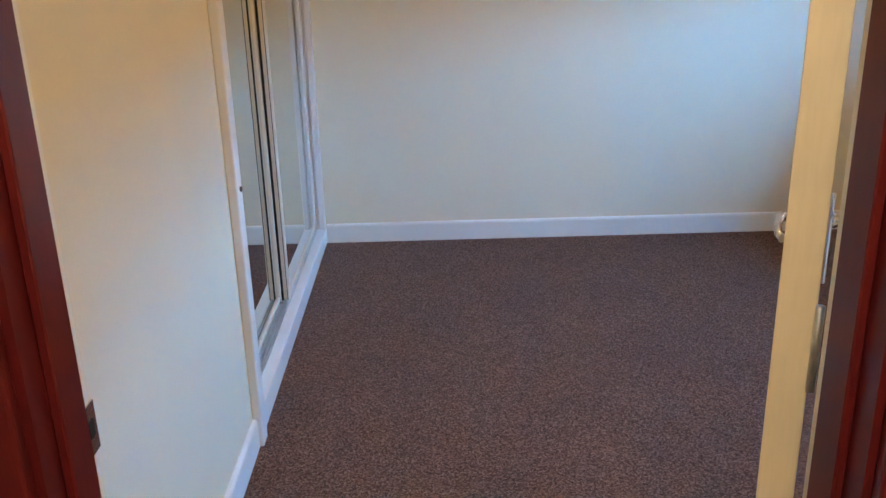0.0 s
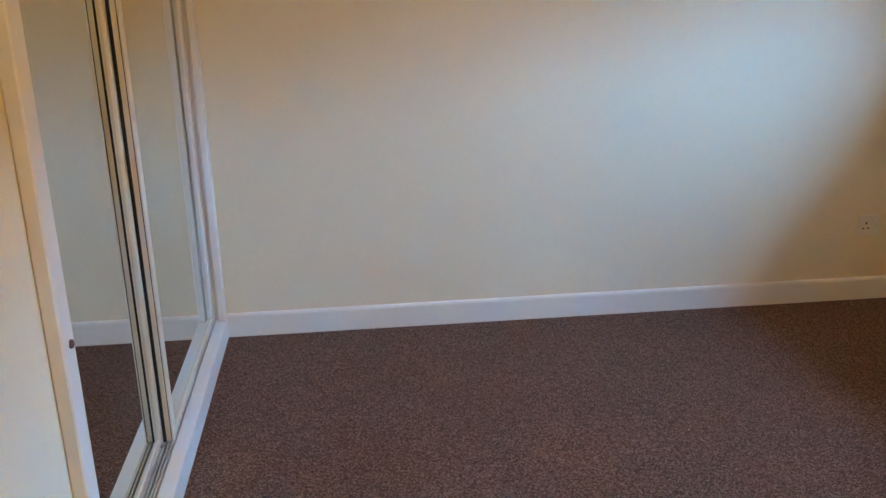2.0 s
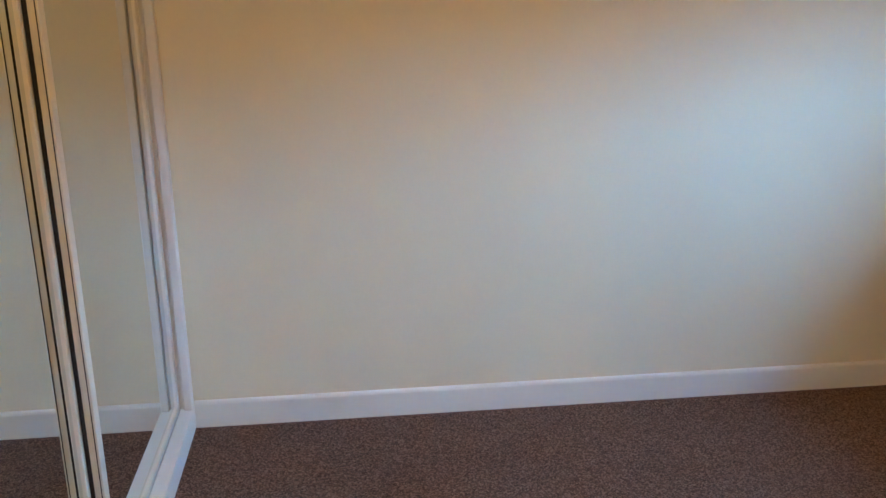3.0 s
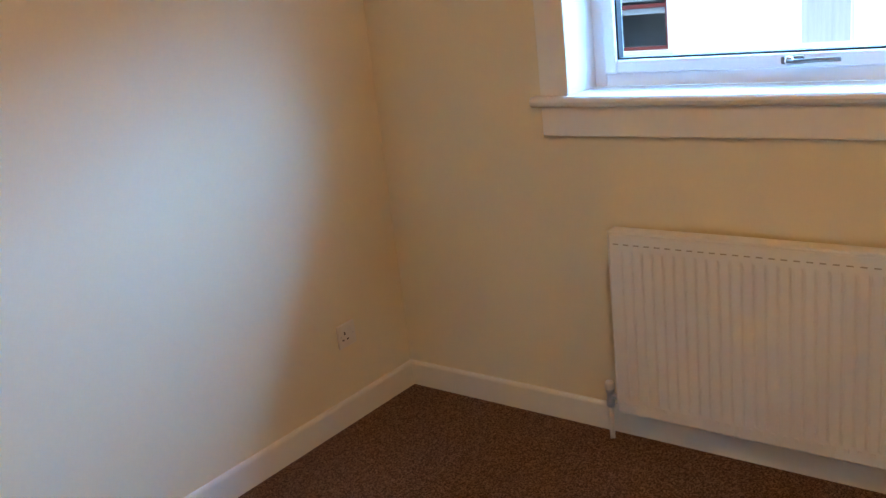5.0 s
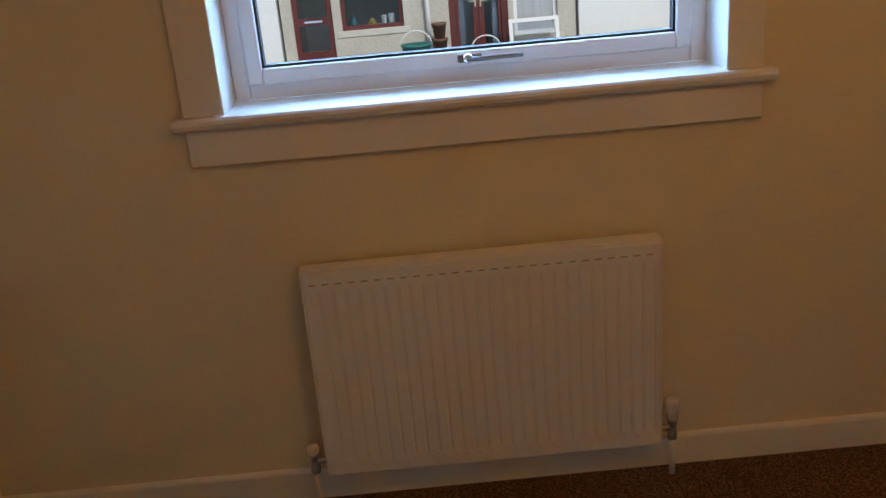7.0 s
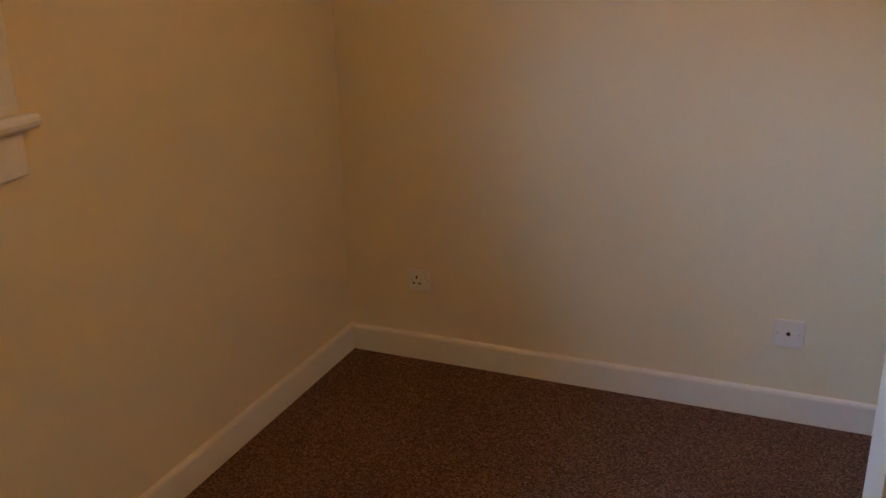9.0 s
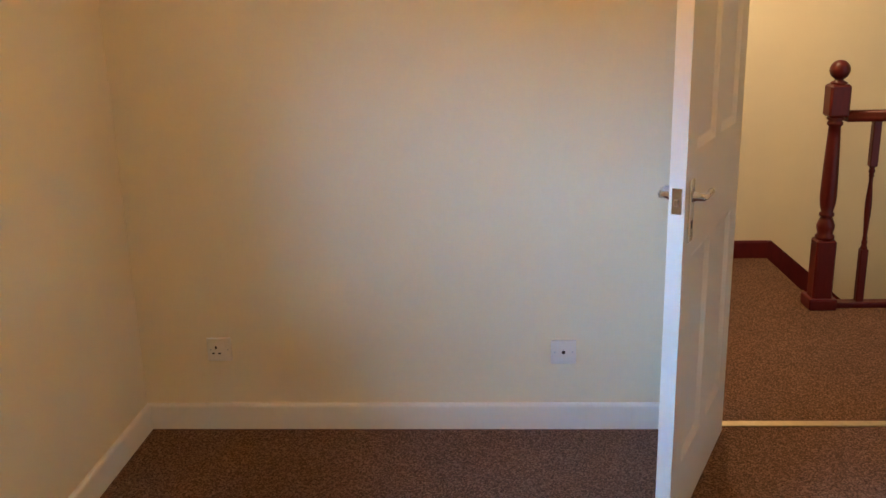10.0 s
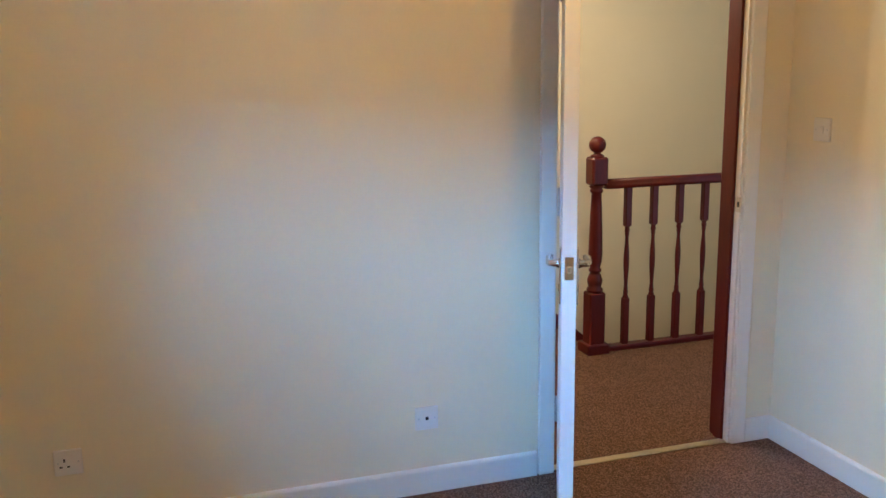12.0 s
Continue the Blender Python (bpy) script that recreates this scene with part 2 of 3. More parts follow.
for r in ((XW - 0.1, YH, 0, JX0 - 0.03, YS, CEILING), (JX1 + 0.03, YH, 0, XE, YS, CEILING), (JX0 - 0.03, YH, HEAD + 0.03, JX1 + 0.03, YS, CEILING)):
    box(ws, *r)
setting("wall_south", ws, CREAM, "magnolia painted partition wall with the doorway", "wall")
setting("ceiling", boxes((-0.8, YH, CEILING, XE + 0.28, YN + 0.12, CEILING + 0.1)), CEIL, "plain white painted bedroom ceiling", "ceiling")
setting("wall_landing_far", boxes((LX0 - 2.5, LY - 0.1, -1.15, LX1, LY, CEILING)), CREAM, "magnolia painted wall behind the stairwell", "wall")
# second box: unseen, added under the landing edge to block light from below
setting("wall_landing_end", boxes((LX1, LY - 0.1, -1.15, LX1 + 0.1, YH, CEILING), (0.14, LY, -1.15, 0.22, BY - 0.03, -0.22)), CREAM, "plain magnolia end wall of the landing", "wall")
setting("wall_stairwell", boxes((LX0 - 2.5, BY - 0.03, -1.15, LX0, YH, CEILING), (LX0 - 2.6, LY, -1.15, LX0 - 2.5, BY, CEILING), (LX0, BY - 0.03, -1.15, 0.22, BY + 0.09, -0.22)), CREAM, "magnolia painted wall lining the stairwell", "wall")
setting("ceiling_landing", boxes((LX0 - 2.6, LY - 0.1, CEILING + 0.002, LX1 + 0.1, YH, CEILING + 0.1)), CEIL, "plain white painted landing ceiling", "ceiling")


# baseboards with a rounded top edge
def skirting(name, a, b, out, mat, label, h=0.095, d=0.015):
    """A board from a to b (x, y) standing d proud of the wall in the direction out."""
    ax, ay = a
    bx, by = b
    n = Vector((*out, 0))
    prof = [(0, 0.0), (d, 0.0), (d, h - 0.010), (d * 0.8, h - 0.003), (d * 0.45, h), (0, h)]
    bm = bmesh.new()
    ends = []
    for p in ((ax, ay, 0), (bx, by, 0)):
        ends.append([bm.verts.new(Vector(p) + n * o + Vector((0, 0, z))) for o, z in prof])
    k = len(prof)
    for i in range(k):
        bm.faces.new((ends[0][i], ends[0][(i + 1) % k], ends[1][(i + 1) % k], ends[1][i]))
    bm.faces.new(ends[0])
    bm.faces.new(list(reversed(ends[1])))
    return setting(name, bm, mat, label, "baseboard")


WB = "white gloss painted baseboard along the bedroom wall"
skirting("baseboard_north", (0.0, YN), (XE, YN), (0, -1), GLOSS, WB)
skirting("baseboard_east", (XE, YN - 0.015), (XE, YS + 0.015), (-1, 0), GLOSS, WB)
skirting("baseboard_south", (XE, YS), (JX1 + 0.075, YS), (0, 1), GLOSS, WB)
skirting("baseboard_corner", (JX0 - 0.075, YS), (XW, YS), (0, 1), GLOSS, WB)
skirting("baseboard_west", (XW, YS + 0.015), (XW, PY0 - 0.066), (1, 0), GLOSS, WB)
skirting("baseboard_landing", (0.14, LY), (LX1, LY), (0, 1), MAHOGANY, "dark red varnished skirting along the landing wall", 0.10, 0.018)
skirting("baseboard_landing_door", (JX1 + 0.09, YH), (LX1, YH), (0, -1), MAHOGANY, "dark red varnished skirting beside the bedroom doorway", 0.115, 0.018)


# ---- doorway ----
def door_lining():
    t = thing("door_frame", "bedroom doorway lining, dark red towards the landing and white towards the room", "door frame", kind="structure")
    ysplit = -0.045
    part("lining", boxes((JX0 - 0.03, ysplit, 0, JX0, YS, HEAD + 0.03), (JX1, ysplit, 0, JX1 + 0.03, YS, HEAD + 0.03), (JX0, ysplit, HEAD, JX1, YS, HEAD + 0.03)), GLOSS, t, "white gloss room-side lining")
    part("lining", boxes((JX0 - 0.03, YH, 0, JX0 + 0.0, ysplit, HEAD + 0.03), (JX1, YH, 0, JX1 + 0.03, ysplit, HEAD + 0.03), (JX0, YH, HEAD, JX1, ysplit, HEAD + 0.03)), MAHOGANY, t, "dark red varnished landing-side lining")
    part("door_stop", boxes((JX0, -0.10, 0, JX0 + 0.011, ysplit - 0.001, HEAD), (JX1 - 0.011, -0.10, 0, JX1, ysplit - 0.001, HEAD), (JX0, -0.10, HEAD - 0.013, JX1, ysplit - 0.001, HEAD), bevel=0.002), MAHOGANY, t)
    w = 0.062
    for nm, y0, y1, mat, lab in (("architrave", YS, YS + 0.018, GLOSS, "white gloss architrave"), ("architrave", YH - 0.018, YH, MAHOGANY, "dark red varnished architrave")):
        part(nm, boxes((JX0 - 0.008 - w, y0, 0, JX0 - 0.008, y1, HEAD + 0.008 + w), (JX1 + 0.008, y0, 0, JX1 + 0.008 + w, y1, HEAD + 0.008 + w), (JX0 - 0.008, y0, HEAD + 0.008, JX1 + 0.008, y1, HEAD + 0.008 + w), bevel=0.004, seg=2), mat, t, lab)
    part("strike_plate", boxes((JX0 - 0.001, -0.034, 0.950, JX0 + 0.0015, -0.006, 1.008), bevel=0.0006), CHROME, t, "steel latch strike plate")
    part("strike_hole", boxes((JX0 + 0.001, -0.026, 0.970, JX0 + 0.0022, -0.014, 0.990)), DARK, t)
    return t


door_lining()
setting("door_threshold", boxes((JX0, -0.055, 0.0, JX1, -0.018, 0.006), bevel=0.003, seg=2), BRASS, "worn brass carpet strip across the doorway", "threshold")

DOOR_W, DOOR_T, DOOR_H, HINGE, SWING = 0.752, 0.04, 1.985, (0.938, 0.0155), 65.4


def panel_frame(bm, x0, z0, x1, z1, y, sgn):
    """A sunk panel with a sloping moulding: opening outline at y, field set back."""
    ring = []
    for inset, dep in ((0.0, 0.0), (0.006, 0.003), (0.022, 0.010), (0.026, 0.010)):
        ring.append([bm.verts.new((px, y - sgn * dep, pz)) for px, pz in ((x0 + inset, z0 + inset), (x1 - inset, z0 + inset), (x1 - inset, z1 - inset), (x0 + inset, z1 - inset))])
    for a, b in zip(ring, ring[1:]):
        for k in range(4):
            bm.faces.new((a[k], a[(k + 1) % 4], b[(k + 1) % 4], b[k]))
    bm.faces.new(ring[-1])
    return ring[0]


def lever_handle(parent, x, z, side):
    """A chrome lever on a long plate. side: which face, +1 or -1 in y."""
    y = side * DOOR_T / 2
    h = part("door_handle", boxes((x - 0.02, y, z - 0.115, x + 0.02, y + side * 0.007, z + 0.045), bevel=0.003, seg=2), CHROME, parent, "polished chrome lever on a long backplate")
    rose = lathe([(0.0001, 0), (0.014, 0), (0.014, 0.004), (0.010, 0.010), (0.009, 0.030), (0.0001, 0.030)], 16)
    moved(rose, Matrix.Translation((x, y + side * 0.007, z)) @ Matrix.Rotation(radians(-90 * side), 4, 'X'))
    part("spindle", rose, CHROME, h)
    yy = y + side * 0.038
    pts = [(x, y + side * 0.03, z), (x - 0.002, yy - side * 0.004, z), (x - 0.012, yy, z), (x - 0.04, yy, z + 0.003), (x - 0.075, yy, z + 0.001), (x - 0.10, yy - side * 0.003, z - 0.004), (x - 0.112, yy - side * 0.01, z - 0.006)]
    part("lever", sweep([(a * 1.0, b * 1.2) for a, b in circle(0.0068, 12)], pts), CHROME, h)
    part("keyhole", boxes((x - 0.004, y + side * 0.006, z - 0.082, x + 0.004, y + side * 0.0082, z - 0.06), bevel=0.001), DARK, h)
    return h


def panelled_door():
    m = pose(HINGE[0], HINGE[1], 0.008, 0, 0, SWING)
    t = thing("panelled_door", "white four-panel bedroom door standing wide open into the room", "door", m)
    bm = bmesh.new()
    W, T, H = DOOR_W, DOOR_T, DOOR_H
    st, mid = 0.105, 0.075
    cols = ((st, W / 2 - mid / 2), (W / 2 + mid / 2, W - st))
    rows = ((0.20, 0.80), (1.07, H - 0.11))
    xs = [0, cols[0][0], cols[0][1], cols[1][0], cols[1][1], W]
    zs = [0, rows[0][0], rows[0][1], rows[1][0], rows[1][1], H]
    for sgn in (1, -1):
        y = sgn * T / 2
        for i in range(5):
            for j in range(5):
                if i in (1, 3) and j in (1, 3):
                    panel_frame(bm, xs[i], zs[j], xs[i + 1], zs[j + 1], y, sgn)
                else:
                    bm.faces.new([bm.verts.new((px, y, pz)) for px, pz in ((xs[i], zs[j]), (xs[i + 1], zs[j]), (xs[i + 1], zs[j + 1]), (xs[i], zs[j + 1]))])
    bmesh.ops.remove_doubles(bm, verts=bm.verts[:], dist=0.0002)
    for q in (((0, 0), (W, 0)), ((0, H), (W, H))):
        (xa, za), (xb, zb) = q
        bm.faces.new([bm.verts.new(v) for v in ((xa, -T / 2, za), (xb, -T / 2, zb), (xb, T / 2, zb), (xa, T / 2, za))])
    part("leaf", bm, DOORW, t)
    part("leading_edge", boxes((W - 0.0005, -T / 2, 0, W + 0.0015, T / 2, H), bevel=0.0005), GLOSS, t, "white gloss leading edge")
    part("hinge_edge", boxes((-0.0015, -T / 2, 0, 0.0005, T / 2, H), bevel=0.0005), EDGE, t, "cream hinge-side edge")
    for z in (0.2, 0.98, 1.72):
        hg = lathe([(0.0001, 0), (0.0048, 0), (0.0048, 0.1), (0.0001, 0.1)], 12)
        part("hinge", moved(hg, Matrix.Translation((-0.004, -T / 2 - 0.003, z))), STEEL, t, "steel butt hinge")
    part("latch_plate", boxes((W + 0.001, -0.0125, 0.925, W + 0.003, 0.0125, 0.99), bevel=0.0008), CHROME, t, "chrome latch faceplate")
    part("latch_bolt", boxes((W + 0.002, -0.006, 0.946, W + 0.011, 0.006, 0.964), bevel=0.002), CHROME, t)
    lever_handle(t, W - 0.055, 0.960, 1)
    lever_handle(t, W - 0.055, 0.960, -1)
    return t


panelled_door()


# ---- mirrored sliding wardrobe ----
PLH = 0.08


def sliding_door(y0, y1, xf, label, lead):
    """A mirror in a slim profile. xf: its front face; lead: which edge carries the deep handle profile."""
    t = thing("mirrored_wardrobe_door", label, "wardrobe door", group="sliding wardrobe doors")
    s, d, z0, z1 = 0.040 if lead else 0.024, 0.026, PLH + 0.008, 2.08
    part("stile", boxes((xf - d, y0, z0, xf, y0 + s, z1), bevel=0.003, seg=2), PEARL, t, "pale gold edge profile")
    part("stile", boxes((xf - d, y1 - s, z0, xf, y1, z1), bevel=0.003, seg=2), GLOSS if lead else PEARL, t, "white edge profile" if lead else "pale gold edge profile")
    part("rail", boxes((xf - d, y0 + s, z0, xf - 0.003, y1 - s, z0 + 0.022), bevel=0.002), PEARL, t)
    part("rail", boxes((xf - d, y0 + s, z1 - 0.03, xf - 0.003, y1 - s, z1), bevel=0.002), PEARL, t)
    part("mirror", boxes((xf - 0.022, y0 + s - 0.004, z0 + 0.018, xf - 0.010, y1 - s + 0.004, z1 - 0.026)), MIRROR, t, "clear silvered mirror glass")
    if lead:
        part("groove", boxes((xf - 0.0065, y0 - 0.0012, z0, xf - 0.0045, y0, z1)), DARK, t)
        # near-black strip that paints the shade in the gap behind the front door
        part("gap_shade", boxes((xf - 0.0295, y0 - 0.003, z0, xf - 0.0205, y0 + 0.003, z1)), DARK, t, "near-black strip standing for the shade between the doors")
    return t


sliding_door(PY0 + 0.0, 2.449, -0.0745, "mirrored sliding wardrobe door in the rear track", False)
sliding_door(2.445, YN - 0.03, -0.044, "mirrored sliding wardrobe door in the front track", True)

setting("wardrobe_plinth", boxes((-0.045, PY0 - 0.064, 0, 0.0, YN - 0.002, PLH), bevel=0.004, seg=2), GLOSS, "white gloss plinth board under the wardrobe doors", "plinth")
trk = thing("sliding_door_track", "double aluminium floor track of the sliding wardrobe doors", "door track")
part("base", boxes((-0.15, PY0 - 0.04, 0, -0.0465, YN - 0.002, PLH - 0.024)), TRACK, trk)
for x in (-0.0495, -0.0580, -0.0690, -0.0775, -0.0870, -0.1040):
    part("lip", boxes((x - 0.0022, PY0 - 0.04, PLH - 0.025, x + 0.0022, YN - 0.002, PLH + 0.006), bevel=0.001), TRACK, trk)
jm = thing("wardrobe_jamb", "white painted timber post at the edge of the wardrobe opening", "door frame", kind="structure")
part("post", boxes((-0.16, PY0 - 0.045, 0, XW, PY0 - 0.002, 2.09), (XW, PY0 - 0.065, 0, 0.012, PY0 - 0.002, 2.09), bevel=0.003), GLOSS, jm)
part("catch", moved(lathe([(0.0001, 0), (0.008, 0), (0.008, 0.004), (0.005, 0.006), (0.0001, 0.006)], 14), Matrix.Translation((0.012, PY0 - 0.026, 0.800)) @ Matrix.Rotation(radians(90), 4, 'Y')), plain("dull_bronze", (0.16, 0.12, 0.09), 0.45, 0.8), jm, "small bronze door catch")
jn = thing("wardrobe_end_post", "white painted post where the wardrobe meets the wall", "door frame", kind="structure")
part("post", boxes((-0.16, YN - 0.028, 0, -0.03, YN, 2.09), (-0.03, YN - 0.045, PLH, XW + 0.012, YN, 2.09), bevel=0.003), GLOSS, jn)
setting("wardrobe_top_track", boxes((-0.16, PY0 - 0.002, 2.083, XW - 0.1, YN - 0.03, 2.13)), GLOSS, "white top track of the wardrobe doors", "door track")


# ---- window ----
def window():
    t = thing("window_1", "white plastic top-hung window in a deep painted reveal", "window", kind="structure")
    part("reveal", boxes((XE - 0.003, WY0 - 0.0, WZ0, XE + 0.16, WY0 + 0.012, WZ1), (XE - 0.003, WY1 - 0.012, WZ0, XE + 0.16, WY1, WZ1), (XE - 0.003, WY0 + 0.012, WZ1 - 0.012, XE + 0.16, WY1 - 0.012, WZ1)), SILLW, t, "white gloss window lining")
    xf = 3.085
    a0, a1 = WY0 + 0.012, WY1 - 0.012
    b, top = WZ0 + 0.015, WZ1 - 0.012
    fw = 0.040
    part("window_frame", boxes((xf, a0, b, xf + 0.07, a0 + fw, top), (xf, a1 - fw, b, xf + 0.07, a1, top), (xf, a0 + fw, b, xf + 0.07, a1 - fw, b + fw), (xf, a0 + fw, top - fw, xf + 0.07, a1 - fw, top), bevel=0.004, seg=2), UPVC, t)
    s0, s1, sb, stp, sw = a0 + fw, a1 - fw, b + fw, top - fw, 0.040
    sash = part("sash", boxes((xf - 0.014, s0, sb, xf + 0.05, s0 + sw, stp), (xf - 0.014, s1 - sw, sb, xf + 0.05, s1, stp), (xf - 0.014, s0 + sw, sb, xf + 0.05, s1 - sw, sb + sw), (xf - 0.014, s0 + sw, stp - sw, xf + 0.05, s1 - sw, stp), bevel=0.006, seg=2), UPVC, t, "white opening casement")
    g = 0.006
    part("gasket", boxes((xf, s0 + sw - 0.001, sb + sw - 0.001, xf + 0.03, s0 + sw + g, stp - sw), (xf, s1 - sw - g, sb + sw - 0.001, xf + 0.03, s1 - sw + 0.001, stp - sw), (xf, s0 + sw + g, sb + sw - 0.001, xf + 0.03, s1 - sw - g, sb + sw + g), (xf, s0 + sw + g, stp - sw - g, xf + 0.03, s1 - sw - g, stp - sw + 0.001)), RUBBER, sash)
    pane = part("pane", boxes((xf + 0.012, s0 + sw + 0.002, sb + sw + 0.002, xf + 0.016, s1 - sw - 0.002, stp - sw - 0.002)), GLASS, sash)
    pane.visible_shadow = False
    hy, hz = 1.99, sb + 0.022
    h = part("window_handle", boxes((xf - 0.022, hy - 0.024, hz - 0.011, xf - 0.014, hy + 0.038, hz + 0.011), bevel=0.004, seg=2), DARKCHROME, t, "chrome casement handle")
    part("boss", moved(lathe([(0.0001, 0), (0.013, 0), (0.013, 0.012), (0.010, 0.020), (0.0001, 0.020)], 14), Matrix.Translation((xf - 0.022, hy + 0.012, hz)) @ Matrix.Rotation(radians(-90), 4, 'Y')), CHROME, h)
    part("grip", sweep([(p * 0.8, q) for p, q in circle(0.006)], [(xf - 0.040, hy + 0.015, hz), (xf - 0.050, hy - 0.02, hz), (xf - 0.055, hy - 0.07, hz + 0.002), (xf - 0.052, hy - 0.125, hz + 0.002)]), DARKCHROME, h, "grey handle grip")
    # sill board with a rounded nose, and the apron below
    sill = bmesh.new()
    z1, z0, xn = 1.100, 1.070, XE - 0.045
    prof = [(xf + 0.004, z0 + 0.004), (xf + 0.004, z1), (xn + 0.008, z1), (xn + 0.002, z1 - 0.006), (xn, z1 - 0.014), (xn + 0.003, z1 - 0.023), (xn + 0.010, z0)]
    ends = []
    for y in (1.275, 2.725):
        ends.append([sill.verts.new((min(px, XE - 0.001), y, pz)) for px, pz in prof])
    for i in range(len(prof)):
        k = (i + 1) % len(prof)
        sill.faces.new((ends[0][i], ends[0][k], ends[1][k], ends[1][i]))
    sill.faces.new(ends[0])
    sill.faces.new(list(reversed(ends[1])))
    box(sill, XE - 0.002, a0, z0 + 0.016, xf + 0.004, a1, z1 - 0.0005)
    part("window_sill", sill, SILLW, t, "white gloss sill board with a rounded nose")
    part("apron", boxes((XE - 0.02, 1.300, 0.978, XE, 2.700, 1.071), bevel=0.003), GLOSS, t, "painted apron board")
    arch = ((XE - 0.02, 1.300, z1, XE, 1.392, 1.825), (XE - 0.02, 2.600, z1, XE, 2.700, 1.825), (XE - 0.02, 1.392, 1.725, XE, 2.600, 1.825))
    for r in arch:
        part("architrave", boxes(r, bevel=0.004, seg=2), GLOSS, t)
    part("outer_sill", boxes((3.15, WY0 - 0.05, WZ0 - 0.05, 3.30, WY1 + 0.05, WZ0 - 0.003)), SLABS, t, "stone outer sill")
    return t


window()


# ---- radiator ----
def radiator():
    y0, y1, z0, z1, xf, xb = 1.564, 2.470, 0.122, 0.716, 2.852, 2.876
    t = thing("radiator", "white enamelled single panel radiator fixed below the window", "radiator", pose(0, 0, -0.015))
    n = 27
    pitch = (y1 - y0 - 0.024) / n
    ys, ds = [y0, y0 + 0.006], [0.006, 0.0]
    for i in range(n):
        s = y0 + 0.012 + i * pitch
        for f, d in ((0.0, 0.0035), (0.06, 0.0035), (0.20, 0.0), (0.86, 0.0)):
            ys.append(s + f * pitch)
            ds.append(d)
    ys += [y1 - 0.006, y1]
    ds += [0.0, 0.006]
    zs = [(z0, 0.006, 0), (z0 + 0.006, 0, 0), (z0 + 0.045, 0, 0), (z0 + 0.055, 0, 1), (z1 - 0.062, 0, 1), (z1 - 0.05, 0, 0), (z1 - 0.006, 0, 0), (z1, 0.006, 0)]
    bm = bmesh.new()
    grid = [[bm.verts.new((xf + e + (d if (k or j in (0, 1, len(ys) - 1, len(ys) - 2)) else 0.0), y, z)) for j, (y, d) in enumerate(zip(ys, ds))] for z, e, k in zs]
    for a, b in zip(grid, grid[1:]):
        for j in range(len(ys) - 1):
            bm.faces.new((a[j], a[j + 1], b[j + 1], b[j]))
    part("panel", bm, RADW, t)
    part("back_panel", boxes((xf + 0.009, y0 + 0.002, z0 + 0.002, xb, y1 - 0.002, z1 - 0.002), bevel=0.004), RADW, t)
    part("side_trim", boxes((xf + 0.004, y0 - 0.003, z0 + 0.006, 2.905, y0 + 0.001, z1 - 0.004), bevel=0.001), RADW, t)
    part("side_trim", boxes((xf + 0.004, y1 - 0.001, z0 + 0.006, 2.905, y1 + 0.003, z1 - 0.004), bevel=0.001), RADW, t)
    part("top_trim", boxes((xf + 0.002, y0 - 0.003, z1 - 0.001, 2.905, y1 + 0.003, z1 + 0.006), bevel=0.002), RADW, t)
    slot = as_mesh("slot", boxes((-0.001, -0.0085, -0.0018, 0.001, 0.0085, 0.0018)), plain("shadowed_slot", (0.42, 0.37, 0.29), 0.7))
    dimple = as_mesh("dimple", boxes((-0.003, -0.007, -0.007, 0.003, 0.007, 0.007), bevel=0.003, seg=2), RADW)
    for i in range(n):
        yc = y0 + 0.012 + (i + 0.56) * pitch
        share("slot", slot, t, pose(xf + 0.0002, yc, z1 - 0.033))
        share("dimple", dimple, t, pose(xf + 0.001, yc, z0 + 0.036))
    for y in (y0 + 0.13, y1 - 0.13):
        part("bracket", boxes((xb, y - 0.015, z0 + 0.05, XE, y + 0.015, z1 - 0.08)), RADW, t)
    # lockshield valve at one end, thermostatic head at the other
    for yv, big in ((y1 + 0.036, False), (y0 - 0.036, True)):
        xv = 2.874
        v = part("valve", lathe([(0.0001, 0.128), (0.012, 0.128), (0.0135, 0.133), (0.0135, 0.150), (0.011, 0.154), (0.011, 0.176), (0.014, 0.178), (0.014, 0.190), (0.0001, 0.190)], 14), STEEL, t, "nickel plated radiator valve")
        v.matrix_basis = pose(xv, yv, 0)
        tail = sweep(circle(0.009, 12), [(0, 0, 0.165), (0, (y1 - yv) * 0.55 if not big else (y0 - yv) * 0.55, 0.165), (0, (y1 - yv) if not big else (y0 - yv), 0.165)])
        part("union", tail, BRASS if big else STEEL, v)
        if big:
            head = [(0.0001, 0.190), (0.017, 0.190), (0.019, 0.196), (0.019, 0.212), (0.0215, 0.214), (0.0215, 0.242), (0.019, 0.249), (0.012, 0.254), (0.0001, 0.255)]
        else:
            head = [(0.0001, 0.190), (0.0155, 0.190), (0.0165, 0.194), (0.0155, 0.208), (0.013, 0.214), (0.0001, 0.215)]
        part("cap", lathe(head, 18), SOCKET, v, "white plastic valve cap")
        if big:
            rib = as_mesh("rib", boxes((-0.0012, -0.0012, 0.216, 0.0012, 0.0012, 0.240)), SOCKET)
            for k in range(18):
                share("rib", rib, v, pose(0.0215 * math.cos(k * math.pi / 9), 0.0215 * math.sin(k * math.pi / 9), 0))
        part("pipe", lathe([(0.0001, 0.015), (0.0078, 0.015), (0.0078, 0.13), (0.0001, 0.13)], 14), RADW, v, "white painted copper pipe")
    return t


radiator()


